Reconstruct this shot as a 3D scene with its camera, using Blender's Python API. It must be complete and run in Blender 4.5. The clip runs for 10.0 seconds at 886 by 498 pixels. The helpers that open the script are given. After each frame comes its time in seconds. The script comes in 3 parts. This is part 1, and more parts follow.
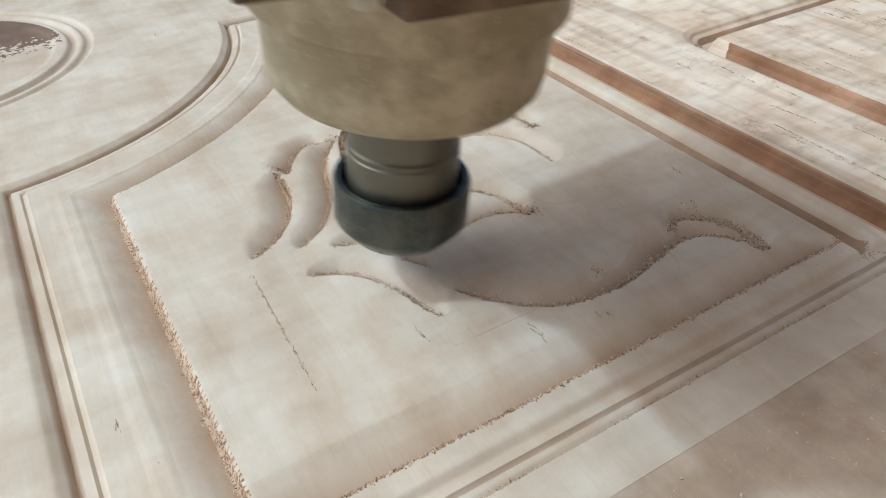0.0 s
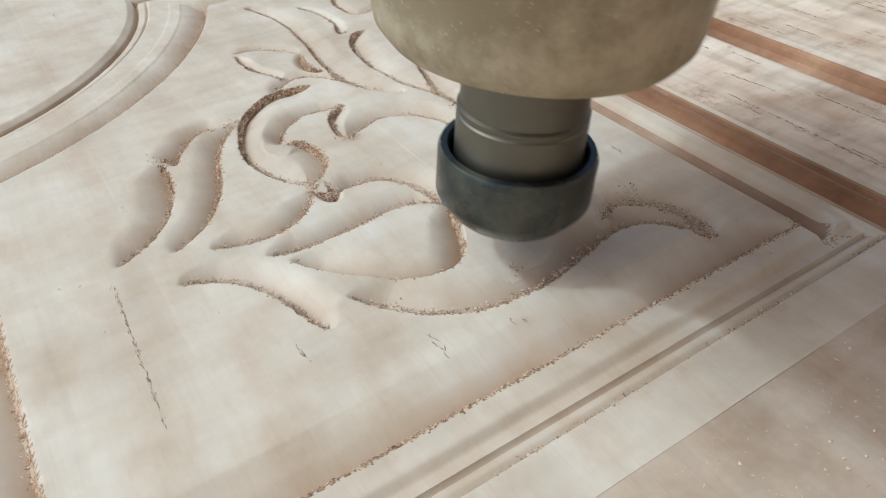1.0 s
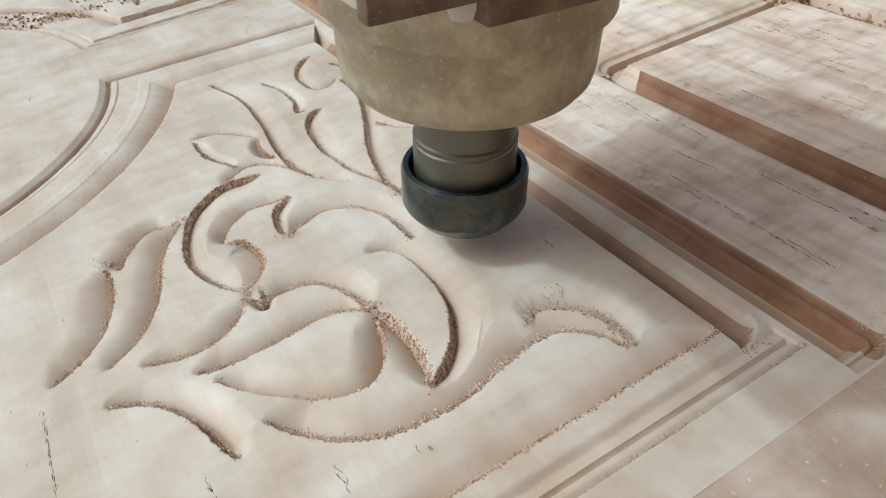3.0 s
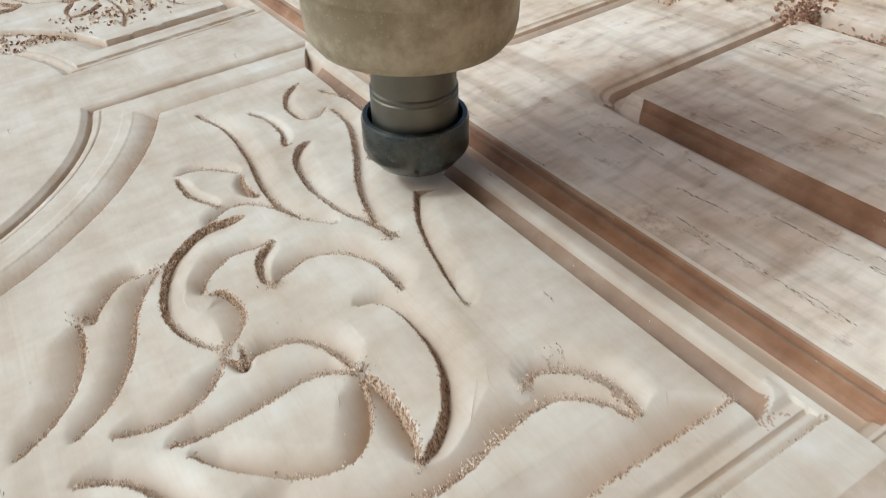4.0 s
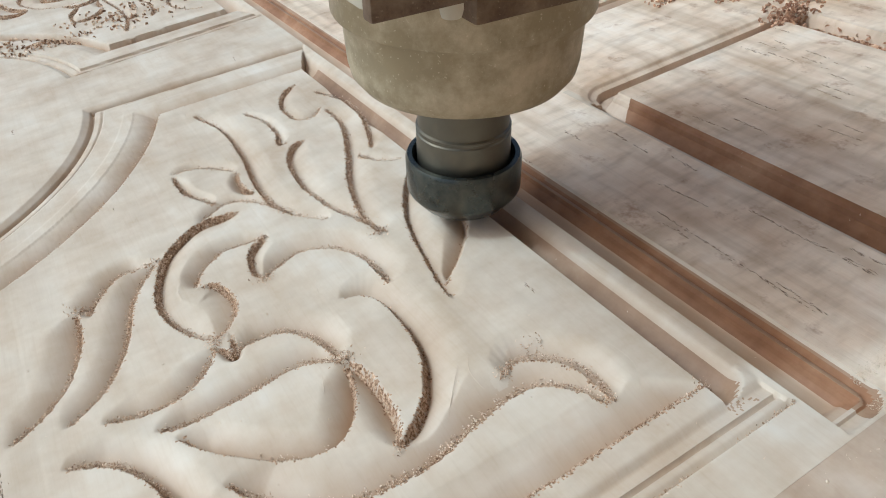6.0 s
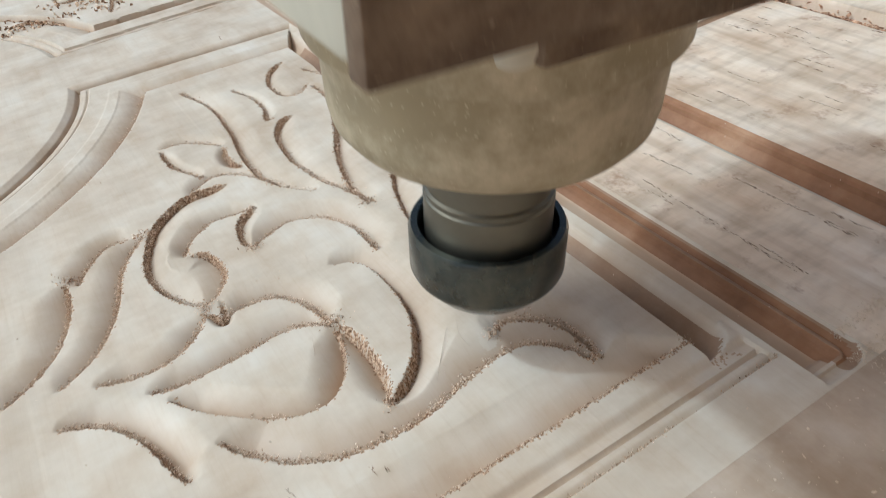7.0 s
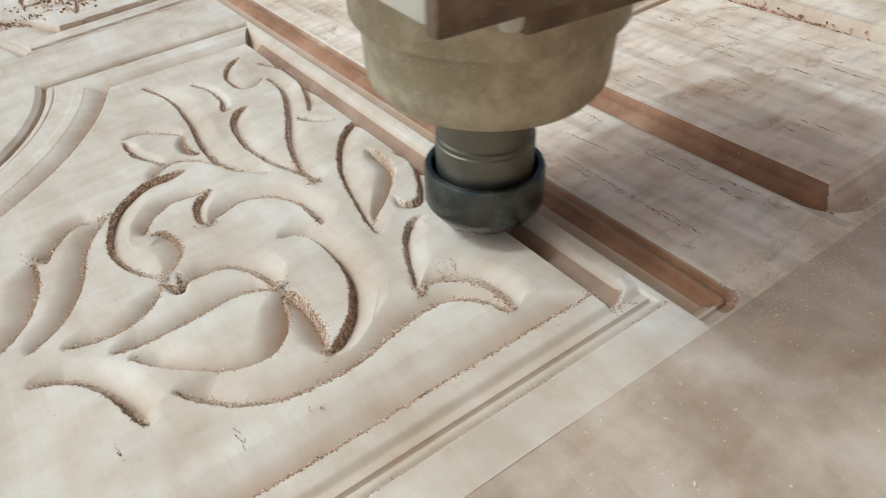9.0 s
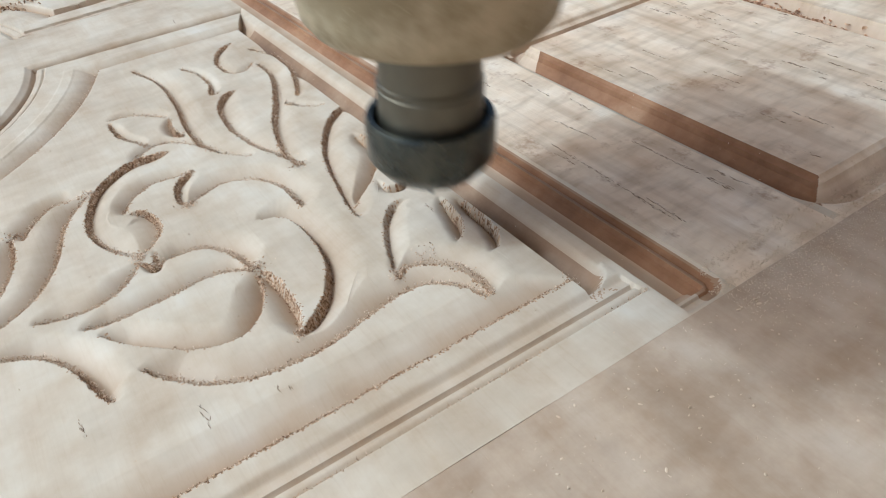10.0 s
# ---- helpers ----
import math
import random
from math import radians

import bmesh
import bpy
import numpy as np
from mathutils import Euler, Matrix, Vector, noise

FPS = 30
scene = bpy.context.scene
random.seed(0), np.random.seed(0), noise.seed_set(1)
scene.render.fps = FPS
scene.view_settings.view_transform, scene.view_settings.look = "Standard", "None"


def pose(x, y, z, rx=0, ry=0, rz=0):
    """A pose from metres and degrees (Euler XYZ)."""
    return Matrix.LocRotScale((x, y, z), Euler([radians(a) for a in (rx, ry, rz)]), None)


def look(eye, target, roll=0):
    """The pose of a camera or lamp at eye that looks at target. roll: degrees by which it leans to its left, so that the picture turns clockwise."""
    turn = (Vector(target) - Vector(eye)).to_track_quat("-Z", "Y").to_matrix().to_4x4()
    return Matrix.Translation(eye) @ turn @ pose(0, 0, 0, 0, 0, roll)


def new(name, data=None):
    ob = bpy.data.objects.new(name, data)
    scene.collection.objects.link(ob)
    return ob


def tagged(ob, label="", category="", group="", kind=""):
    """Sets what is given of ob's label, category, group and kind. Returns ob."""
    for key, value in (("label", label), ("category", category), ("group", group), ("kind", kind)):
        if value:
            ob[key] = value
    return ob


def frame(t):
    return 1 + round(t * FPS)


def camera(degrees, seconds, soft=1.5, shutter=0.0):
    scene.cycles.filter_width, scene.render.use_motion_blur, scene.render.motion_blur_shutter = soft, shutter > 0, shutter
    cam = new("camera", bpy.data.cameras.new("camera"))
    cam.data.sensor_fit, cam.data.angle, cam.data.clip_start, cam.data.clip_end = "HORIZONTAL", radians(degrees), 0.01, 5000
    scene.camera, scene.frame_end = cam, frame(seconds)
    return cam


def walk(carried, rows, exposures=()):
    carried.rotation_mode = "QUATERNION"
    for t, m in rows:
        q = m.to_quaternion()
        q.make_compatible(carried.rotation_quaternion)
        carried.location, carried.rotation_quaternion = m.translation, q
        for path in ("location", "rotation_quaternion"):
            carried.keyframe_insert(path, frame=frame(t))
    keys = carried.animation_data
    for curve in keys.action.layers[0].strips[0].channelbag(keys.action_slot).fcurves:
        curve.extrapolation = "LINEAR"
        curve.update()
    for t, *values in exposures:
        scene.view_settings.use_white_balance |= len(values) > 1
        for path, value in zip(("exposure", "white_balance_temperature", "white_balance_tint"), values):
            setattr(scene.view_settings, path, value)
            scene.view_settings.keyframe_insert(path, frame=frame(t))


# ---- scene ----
cam = camera(62.12, 10.0, soft=1.0, shutter=0.4)
# the phone that films, hand-held a span above the board: seconds, metres, degrees
PATH = [
    (0.0, -0.2128, -0.1027, 0.1516, 52.53, 1.75, -31.17),
    (0.5, -0.2021, -0.1054, 0.1462, 52.60, 2.26, -32.18),
    (1.0, -0.1754, -0.0911, 0.1321, 51.37, 2.60, -32.98),
    (1.5, -0.1722, -0.1128, 0.1423, 51.20, 2.67, -33.24),
    (2.0, -0.1691, -0.1177, 0.1568, 52.43, 3.59, -33.74),
    (2.2, -0.1589, -0.1102, 0.1581, 53.16, 4.04, -33.53),
    (3.3, -0.1308, -0.0931, 0.1557, 51.42, 5.87, -31.68),
    (3.5, -0.1268, -0.0908, 0.1558, 51.41, 6.05, -32.02),
    (4.0, -0.1198, -0.0775, 0.1592, 51.78, 6.08, -32.01),
    (4.5, -0.1134, -0.0649, 0.1619, 52.40, 6.71, -31.73),
    (5.0, -0.1239, -0.0775, 0.1595, 52.69, 6.39, -31.20),
    (5.5, -0.1208, -0.0875, 0.1590, 52.25, 6.34, -31.22),
    (6.8, -0.1154, -0.0894, 0.1602, 52.36, 6.62, -32.33),
    (7.0, -0.1225, -0.0944, 0.1534, 51.74, 6.14, -32.59),
    (7.5, -0.1255, -0.0975, 0.1584, 51.32, 6.76, -33.31),
    (8.0, -0.1286, -0.1005, 0.1588, 51.38, 6.50, -33.55),
    (8.5, -0.1349, -0.1184, 0.1609, 51.63, 5.65, -33.66),
    (9.0, -0.1226, -0.1258, 0.1596, 51.43, 6.28, -34.56),
    (9.5, -0.1180, -0.1315, 0.1550, 51.90, 6.02, -33.47),
    (10.0, -0.1172, -0.1304, 0.1507, 51.83, 5.48, -33.59),
]
walk(cam, [(t, pose(*p)) for t, *p in PATH], [(0.0, 0.29, 5490, -4), (10.0, 0.29, 5490, -4)])

# ---- daylight: a bright open workshop side, sun from the far left ----
SUN_WAY = Vector((0.66, -0.33, -1.0)).normalized()
world = bpy.data.worlds.new("world")
scene.world = world
world.use_nodes = True
wn = world.node_tree
sky = wn.nodes.new("ShaderNodeTexSky")
sky.sky_type, sky.sun_disc = "NISHITA", False
sky.air_density, sky.dust_density, sky.ozone_density = 0.35, 6.0, 0.0
sky.sun_elevation = math.asin(-SUN_WAY.z)
sky.sun_rotation = math.atan2(-SUN_WAY.x, -SUN_WAY.y)
wn.links.new(sky.outputs[0], wn.nodes["Background"].inputs[0])
wn.nodes["Background"].inputs[1].default_value = 0.141
sun = new("sun", bpy.data.lights.new("sun", "SUN"))
sun.data.energy, sun.data.angle, sun.data.color = 0.86, radians(2.0), (0.81, 0.945, 1.08)
sun.matrix_world = look((0, 0, 3), Vector((0, 0, 3)) + SUN_WAY)


# ---- materials ----
def material(name):
    m = bpy.data.materials.new(name)
    m.use_nodes = True
    return m, m.node_tree, m.node_tree.nodes["Principled BSDF"]


def node(tree, kind, **values):
    n = tree.nodes.new("ShaderNode" + kind)
    for key, value in values.items():
        n.inputs[key.replace("_", " ")].default_value = value
    return n


def ramp(tree, source, *stops):
    n = tree.nodes.new("ShaderNodeValToRGB")
    n.color_ramp.elements[0].position, n.color_ramp.elements[0].color = stops[0][0], (*stops[0][1], 1)
    n.color_ramp.elements[1].position, n.color_ramp.elements[1].color = stops[-1][0], (*stops[-1][1], 1)
    for at, colour in stops[1:-1]:
        n.color_ramp.elements.new(at).color = (*colour, 1)
    tree.links.new(source, n.inputs[0])
    return n.outputs[0]


def mixed(tree, mode, amount, a, b):
    n = tree.nodes.new("ShaderNodeMix")
    n.data_type, n.blend_type = "RGBA", mode
    for socket, value in ((n.inputs[0], amount), (n.inputs[6], a), (n.inputs[7], b)):
        if isinstance(value, bpy.types.NodeSocket):
            tree.links.new(value, socket)
        else:
            socket.default_value = value
    return n.outputs[2]


def stretched(tree, sx, sy, sz, turn=0.0):
    geo = tree.nodes.new("ShaderNodeNewGeometry")
    n = tree.nodes.new("ShaderNodeMapping")
    n.inputs["Scale"].default_value = (sx, sy, sz)
    n.inputs["Rotation"].default_value = (0, 0, radians(turn))
    tree.links.new(geo.outputs["Position"], n.inputs[0])
    return n.outputs[0]


def noise_of(tree, vector, scale, detail=4.0, rough=0.55):
    n = node(tree, "TexNoise", Scale=scale, Detail=detail, Roughness=rough)
    tree.links.new(vector, n.inputs["Vector"])
    return n.outputs["Fac"]


def wood(name, tones, rough=0.55, grain_bump=0.1, fresh_shade=None, plaid=0.0):
    """Planed wood: broad patches, fine grain along y, faint planer marks across; cut wood takes a warmer tone with
    hollow shade painted in;
    plaid: how strongly saw and planer skips show."""
    m, tree, b = material(name)
    broad = noise_of(tree, stretched(tree, 1, 1, 1), 22, 6, 0.62)
    grain = noise_of(tree, stretched(tree, 900, 40, 300), 1.0, 5, 0.65)
    streak = noise_of(tree, stretched(tree, 70, 9, 40), 1.0, 3)
    colour = ramp(tree, broad, (0.3, tones[0]), (0.55, tones[1]), (0.75, tones[2]))
    colour = mixed(tree, "MULTIPLY", 0.5, colour, ramp(tree, streak, (0.3, (0.8, 0.74, 0.66)), (0.6, (1, 1, 1))))
    cloud = noise_of(tree, stretched(tree, 1, 0.6, 1), 75, 4, 0.6)
    colour = mixed(tree, "MULTIPLY", 0.5, colour, ramp(tree, cloud, (0.34, (0.86, 0.78, 0.7)), (0.52, (1, 1, 1)), (0.7, (0.97, 1.0, 1.04))))
    chatter = noise_of(tree, stretched(tree, 14, 95, 40, 4), 1.0, 2)
    colour = mixed(tree, "MULTIPLY", 0.3, colour, ramp(tree, chatter, (0.36, (0.78, 0.73, 0.66)), (0.56, (1, 1, 1))))
    if plaid:
        skips = noise_of(tree, stretched(tree, 45, 130, 40), 1.0, 3)
        colour = mixed(tree, "MULTIPLY", 0.62 * plaid, colour, ramp(tree, skips, (0.3, (0.6, 0.54, 0.48)), (0.5, (1, 1, 1)), (0.7, (1.08, 1.1, 1.14))))
        bands = noise_of(tree, stretched(tree, 85, 7, 40), 1.0, 2)
        colour = mixed(tree, "MULTIPLY", 0.7 * plaid, colour, ramp(tree, bands, (0.38, (0.7, 0.64, 0.57)), (0.5, (1, 1, 1)), (0.62, (1.1, 1.1, 1.1))))
        stain = noise_of(tree, stretched(tree, 60, 50, 30), 1.0, 5, 0.7)
        colour = mixed(tree, "MULTIPLY", plaid, colour, ramp(tree, stain, (0.3, (0.55, 0.42, 0.34)), (0.42, (1, 1, 1))))
    if fresh_shade:
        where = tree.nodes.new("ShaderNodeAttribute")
        where.attribute_name = "fresh_shade"
        colour = mixed(tree, "MIX", where.outputs["Fac"], colour, ramp(tree, streak, (0.3, tuple(c * 0.9 for c in fresh_shade)), (0.7, fresh_shade)))
    colour = mixed(tree, "MULTIPLY", 0.18, colour, ramp(tree, grain, (0.25, (0.72, 0.6, 0.48)), (0.5, (1, 1, 1))))
    tree.links.new(colour, b.inputs["Base Color"])
    b.inputs["Roughness"].default_value = rough
    b.inputs["Specular IOR Level"].default_value = 0.35
    bump = node(tree, "Bump", Strength=grain_bump, Distance=0.0004)
    height = grain
    tree.links.new(height, bump.inputs["Height"])
    tree.links.new(bump.outputs[0], b.inputs["Normal"])
    return m


def metal(name, colour, rough, spread=0.12, metallic=1.0, scale=60, dust=None):
    """Metal or paint with blotches that move with the thing; dust: the tone of patches of wood dust on it."""
    m, tree, b = material(name)
    where = tree.nodes.new("ShaderNodeTexCoord").outputs["Object"]
    n = noise_of(tree, where, scale, 6, 0.6)
    paint = ramp(tree, n, (0.3, tuple(c * 0.75 for c in colour)), (0.7, colour))
    if dust:
        patch = noise_of(tree, where, scale * 1.7, 8, 0.7)
        paint = mixed(tree, "MIX", ramp(tree, patch, (0.42, (0, 0, 0)), (0.66, (0.8, 0.8, 0.8))), paint, (*dust, 1))
        specks = noise_of(tree, where, 900, 2, 0.5)
        paint = mixed(tree, "MIX", ramp(tree, specks, (0.66, (0, 0, 0)), (0.74, (0.9, 0.9, 0.9))), paint, (*dust, 1))
    tree.links.new(paint, b.inputs["Base Color"])
    tree.links.new(ramp(tree, n, (0.3, (rough,) * 3), (0.7, (min(1, rough + spread),) * 3)), b.inputs["Roughness"])
    b.inputs["Metallic"].default_value = metallic
    return m


PALE = wood("pale_wood", ((0.48, 0.39, 0.3), (0.62, 0.545, 0.455), (0.68, 0.63, 0.56)), fresh_shade=(0.44, 0.295, 0.19))
ROUGH = wood("rough_sawn_wood", ((0.64, 0.495, 0.365), (0.78, 0.67, 0.55), (0.84, 0.77, 0.69)), 0.45, 0.4, fresh_shade=(0.55, 0.42, 0.32), plaid=0.85)
# scorched brown of the channels, with their shade mixed into the tone
CHANNEL = wood("scorched_shaded_channel_wood", ((0.17, 0.083, 0.046), (0.33, 0.18, 0.105), (0.52, 0.33, 0.21)), 0.5, 0.3)
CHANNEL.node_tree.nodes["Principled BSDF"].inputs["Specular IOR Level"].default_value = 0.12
# browner wood that paints shade into the deep cove and the channel's ledges
GROOVE = wood("shaded_groove_wood", ((0.2, 0.115, 0.068), (0.35, 0.225, 0.145), (0.5, 0.375, 0.27)), 0.55, 0.2)
BARK = wood("dark_stained_wood", ((0.1, 0.065, 0.045), (0.17, 0.11, 0.08), (0.24, 0.17, 0.12)), 0.8, 0.6)
def crumbs(name, *stops):
    """Torn wood, each sliver with a tone of its own."""
    m, tree, b = material(name)
    own = tree.nodes.new("ShaderNodeNewGeometry").outputs["Random Per Island"]
    tree.links.new(ramp(tree, own, *stops), b.inputs["Base Color"])
    b.inputs["Roughness"].default_value = 0.9
    return m


def granular(name, dark, mid, pale):
    """Torn end grain: specks of every tone from dark pores to pale fibre ends, deeply rough."""
    m, tree, b = material(name)
    specks = noise_of(tree, stretched(tree, 1, 1, 1), 1150, 3, 0.6)
    patches = noise_of(tree, stretched(tree, 1, 1, 1), 130, 3, 0.6)
    colour = ramp(tree, specks, (0.34, dark), (0.47, mid), (0.63, pale))
    colour = mixed(tree, "MULTIPLY", 0.6, colour, ramp(tree, patches, (0.35, (0.6, 0.52, 0.46)), (0.65, (1.1, 1.06, 1.0))))
    tree.links.new(colour, b.inputs["Base Color"])
    b.inputs["Roughness"].default_value = 0.95
    bump = node(tree, "Bump", Strength=1.0, Distance=0.0009)
    tree.links.new(specks, bump.inputs["Height"])
    tree.links.new(bump.outputs[0], b.inputs["Normal"])
    return m


END_GRAIN = granular("cut_end_grain", (0.16, 0.088, 0.048), (0.38, 0.245, 0.155), (0.68, 0.52, 0.385))
FUZZ = crumbs("torn_fibre", (0.0, (0.13, 0.068, 0.036)), (0.32, (0.38, 0.235, 0.14)), (0.66, (0.62, 0.45, 0.315)), (1.0, (0.86, 0.72, 0.58)))
BRISTLE = crumbs("bristling_fibre", (0.0, (0.46, 0.33, 0.23)), (0.3, (0.66, 0.52, 0.39)), (1.0, (0.85, 0.75, 0.64)))
TEAR = crumbs("torn_grain", (0.0, (0.1, 0.06, 0.04)), (0.7, (0.28, 0.18, 0.12)), (1.0, (0.6, 0.5, 0.4)))
CHIP = wood("wood_chip", ((0.58, 0.45, 0.33), (0.71, 0.6, 0.48), (0.82, 0.74, 0.64)), 0.9, 0.5)
BED = wood("bed_board", ((0.33, 0.24, 0.172), (0.52, 0.422, 0.335), (0.65, 0.565, 0.48)), 0.5, 0.12)
SHAVING = crumbs("shaving_wood", (0.0, (0.28, 0.14, 0.085)), (0.5, (0.5, 0.3, 0.19)), (1.0, (0.72, 0.52, 0.37)))
NUT = metal("blackened_steel", (0.075, 0.086, 0.083), 0.22, 0.12, 0.85, 60, (0.13, 0.13, 0.11))
SHAFT = metal("oiled_steel", (0.2, 0.19, 0.155), 0.36, 0.15, 0.95)
BRASS = metal("dusty_spindle_metal", (0.36, 0.3, 0.19), 0.36, 0.3, 0.35, 38, (0.56, 0.485, 0.35))
CREAM = metal("cream_paint", (0.62, 0.58, 0.47), 0.5, 0.2, 0.0, 50)
DARK = metal("dark_brown_plate", (0.1, 0.06, 0.036), 0.6, 0.2, 0.1, 40, (0.24, 0.17, 0.11))
YELLOW = metal("yellow_sticker", (0.75, 0.62, 0.05), 0.45, 0.1, 0.0)
INK = metal("black_ink", (0.02, 0.02, 0.02), 0.5, 0.1, 0.0)
CARBIDE = metal("carbide_bit", (0.3, 0.3, 0.3), 0.28, 0.1, 1.0)
CONCRETE = metal("concrete", (0.56, 0.49, 0.41), 0.85, 0.1, 0.0, 6)
PLASTER = metal("plaster", (0.82, 0.66, 0.5), 0.9, 0.05, 0.0, 4)


# ---- mesh helpers ----
def mesh_of(name, bm, mat, smooth=False):
    me = bpy.data.meshes.new(name)
    bm.to_mesh(me)
    bm.free()
    me.materials.append(mat)
    if smooth:
        me.shade_smooth()
        me.set_sharp_from_angle(angle=radians(35))
    return me


def part(name, bm, mat, parent=None, label="", smooth=True):
    ob = new(name, mesh_of(name, bm, mat, smooth))
    ob.parent = parent
    return tagged(ob, label)


def box(bm, x0, x1, y0, y1, z0, z1, bevel=0.0):
    made = bmesh.ops.create_cube(bm, size=1.0, matrix=Matrix.LocRotScale(
        ((x0 + x1) / 2, (y0 + y1) / 2, (z0 + z1) / 2), None, (x1 - x0, y1 - y0, z1 - z0)))
    if bevel:
        edges = {e for v in made["verts"] for e in v.link_edges}
        bmesh.ops.bevel(bm, geom=list(edges), offset=bevel, segments=2, affect="EDGES", profile=0.5)
    return bm


def lathe(bm, outline, steps=96):
    """A turned body about z from (radius, height) pairs in metres."""
    rings = []
    for r, z in outline:
        if r < 1e-6:
            rings.append([bm.verts.new((0, 0, z))])
        else:
            rings.append([bm.verts.new((r * math.cos(a), r * math.sin(a), z)) for a in [2 * math.pi * k / steps for k in range(steps)]])
    for lo, hi in zip(rings, rings[1:]):
        for k in range(steps):
            n = (k + 1) % steps
            if len(lo) == 1:
                bm.faces.new((lo[0], hi[n], hi[k])) if len(hi) > 1 else None
            elif len(hi) == 1:
                bm.faces.new((lo[k], lo[n], hi[0]))
            else:
                bm.faces.new((lo[k], lo[n], hi[n], hi[k]))
    return bm


# ---- the carved board, a height field in millimetres ----
def lines(*spans):
    """Grid lines: (start, end, step) stretches one after another."""
    out = [np.arange(a, b, s) for a, b, s in spans]
    return np.concatenate(out + [[spans[-1][1]]])


GX = lines((-560, -250, 4), (-250, -176, 0.9), (-176, 6, 0.55), (6, 110, 0.7), (110, 250, 1.6), (250, 600, 6))
GY = lines((-34, 170, 0.55), (170, 300, 0.7), (300, 570, 1.1), (570, 744, 4))
X, Y = np.meshgrid(GX, GY, indexing="ij")


def soft_noise(size, seed):
    """Smooth noise on the grid's plan with waves of about that many mm."""
    g = np.random.default_rng(seed).standard_normal((int(1300 / size) + 4, int(1000 / size) + 4))
    u, v = (X + 600) / size, (Y + 60) / size
    i, j = np.floor(u).astype(int), np.floor(v).astype(int)
    a, b = u - i, v - j
    a, b = a * a * (3 - 2 * a), b * b * (3 - 2 * b)
    return (g[i, j] * (1 - a) + g[i + 1, j] * a) * (1 - b) + (g[i, j + 1] * (1 - a) + g[i + 1, j + 1] * a) * b


def smooth(u):
    u = np.clip(u, 0, 1)
    return u * u * (3 - 2 * u)


RAGGED = 0.22 * soft_noise(1.3, 11) + 0.12 * soft_noise(4, 12)


def spline(points, step=1.2):
    """A smooth curve through the points, in steps of about that many mm."""
    p = np.array([points[0], *points, points[-1]], float)
    out = []
    for k in range(1, len(p) - 2):
        n = max(2, int(np.linalg.norm(p[k + 1] - p[k]) / step))
        t = np.linspace(0, 1, n, endpoint=False)[:, None]
        a, b, c, d = p[k - 1], p[k], p[k + 1], p[k + 2]
        out.append(0.5 * (2 * b + (c - a) * t + (2 * a - 5 * b + 4 * c - d) * t * t + (3 * b - a - 3 * c + d) * t ** 3))
    return np.vstack(out + [p[-1:]])


def flow(curve, x, y):
    """Signed distance of x, y from the curve (left is plus) and how far along it is, 0 to 1."""
    best, side, along = np.full(x.shape, 1e9), np.zeros(x.shape), np.zeros(x.shape)
    for k in range(len(curve) - 1):
        a, d = curve[k], curve[k + 1] - curve[k]
        ll = d @ d
        s = ((x - a[0]) * d[0] + (y - a[1]) * d[1]) / ll
        c = np.clip(s, 0, 1)
        px, py = x - a[0] - c * d[0], y - a[1] - c * d[1]
        r = px * px + py * py
        near = r < best
        best = np.where(near, r, best)
        side = np.where(near, np.sign(d[0] * py - d[1] * px), side)
        along = np.where(near, (k + c) / (len(curve) - 1), along)
    return np.sqrt(best) * side, along


CUTS = []


def cut(low, width, depth, *points, wall=1.2, cut_at=None):
    """One stroke of the cutter: a steep wall along the line, and a floor that rises gently from its foot on the low side.
    wall: how far the wall leans, in mm; cut_at: the seconds at which the cutter passes its first and its last point, where it is cut within the clip."""
    CUTS.append((1 if low == "L" else -1, width, depth, spline(points), cut_at, wall))

# the ornament: low side, width and depth of the cut in mm, then the wall's line
cut('L', 16, 4.6, (-171.3, 99.7), (-161.5, 104.9), (-153.8, 112.7), (-147.6, 124.7), (-144.7, 136.6), (-144.1, 150.4), wall=1.4)  # leaf_a
cut('L', 13, 4.4, (-155.7, 96.3), (-142.1, 105.7), (-132.2, 121.9), (-125.1, 143.8), (-113.3, 160.6), wall=1.4)  # leaf_b
cut('L', 15, 5, (-140, 144.5), (-135.5, 153.3), (-127.3, 161.3), (-118.2, 162), (-112.5, 161.9))  # leaf_a_top
cut('L', 13, 5, (-146.1, 91.9), (-131.4, 87.3), (-119.4, 89.5), (-110.2, 98.3), (-107.9, 102.3), wall=1.4)  # stem_fork
cut('L', 14, 3.0, (-75.1, 172.5), (-91.6, 174.9), (-105.8, 165.3), (-113.5, 152.5), (-117.9, 137.2), (-116.9, 123.7), (-111.9, 111.9), (-105.9, 106.1), (-98.2, 112.5), (-95.7, 121.5), (-98.1, 132.2), (-104.1, 135.9), wall=1.4)  # scroll_outer
cut('L', 13, 5.5, (-104.7, 135.5), (-99.9, 143.9), (-89.9, 150.4), (-79.3, 149.6), (-71.2, 149.3))  # scroll_inner
cut('L', 10, 2.6, (-71.2, 149.3), (-79.8, 144.6), (-83.8, 136.1), (-84.1, 127.2), (-81.6, 123.9), wall=1.4)  # hook
cut('L', 17, 5.5, (-82.7, 124.9), (-74.9, 128.7), (-65.6, 130.6), (-55.5, 125.3), (-49.4, 114.1), (-48.3, 102.7), (-48.2, 93.3))  # arc_top
cut('L', 17, 4.2, (-65.8, 97.8), (-56.1, 92.6), (-53.6, 76.8), (-55.8, 58.9), (-62.5, 45.1), (-70.5, 36.9), (-80.1, 31.9), wall=1.4, cut_at=(2.7, 1.7))  # crescent_outer
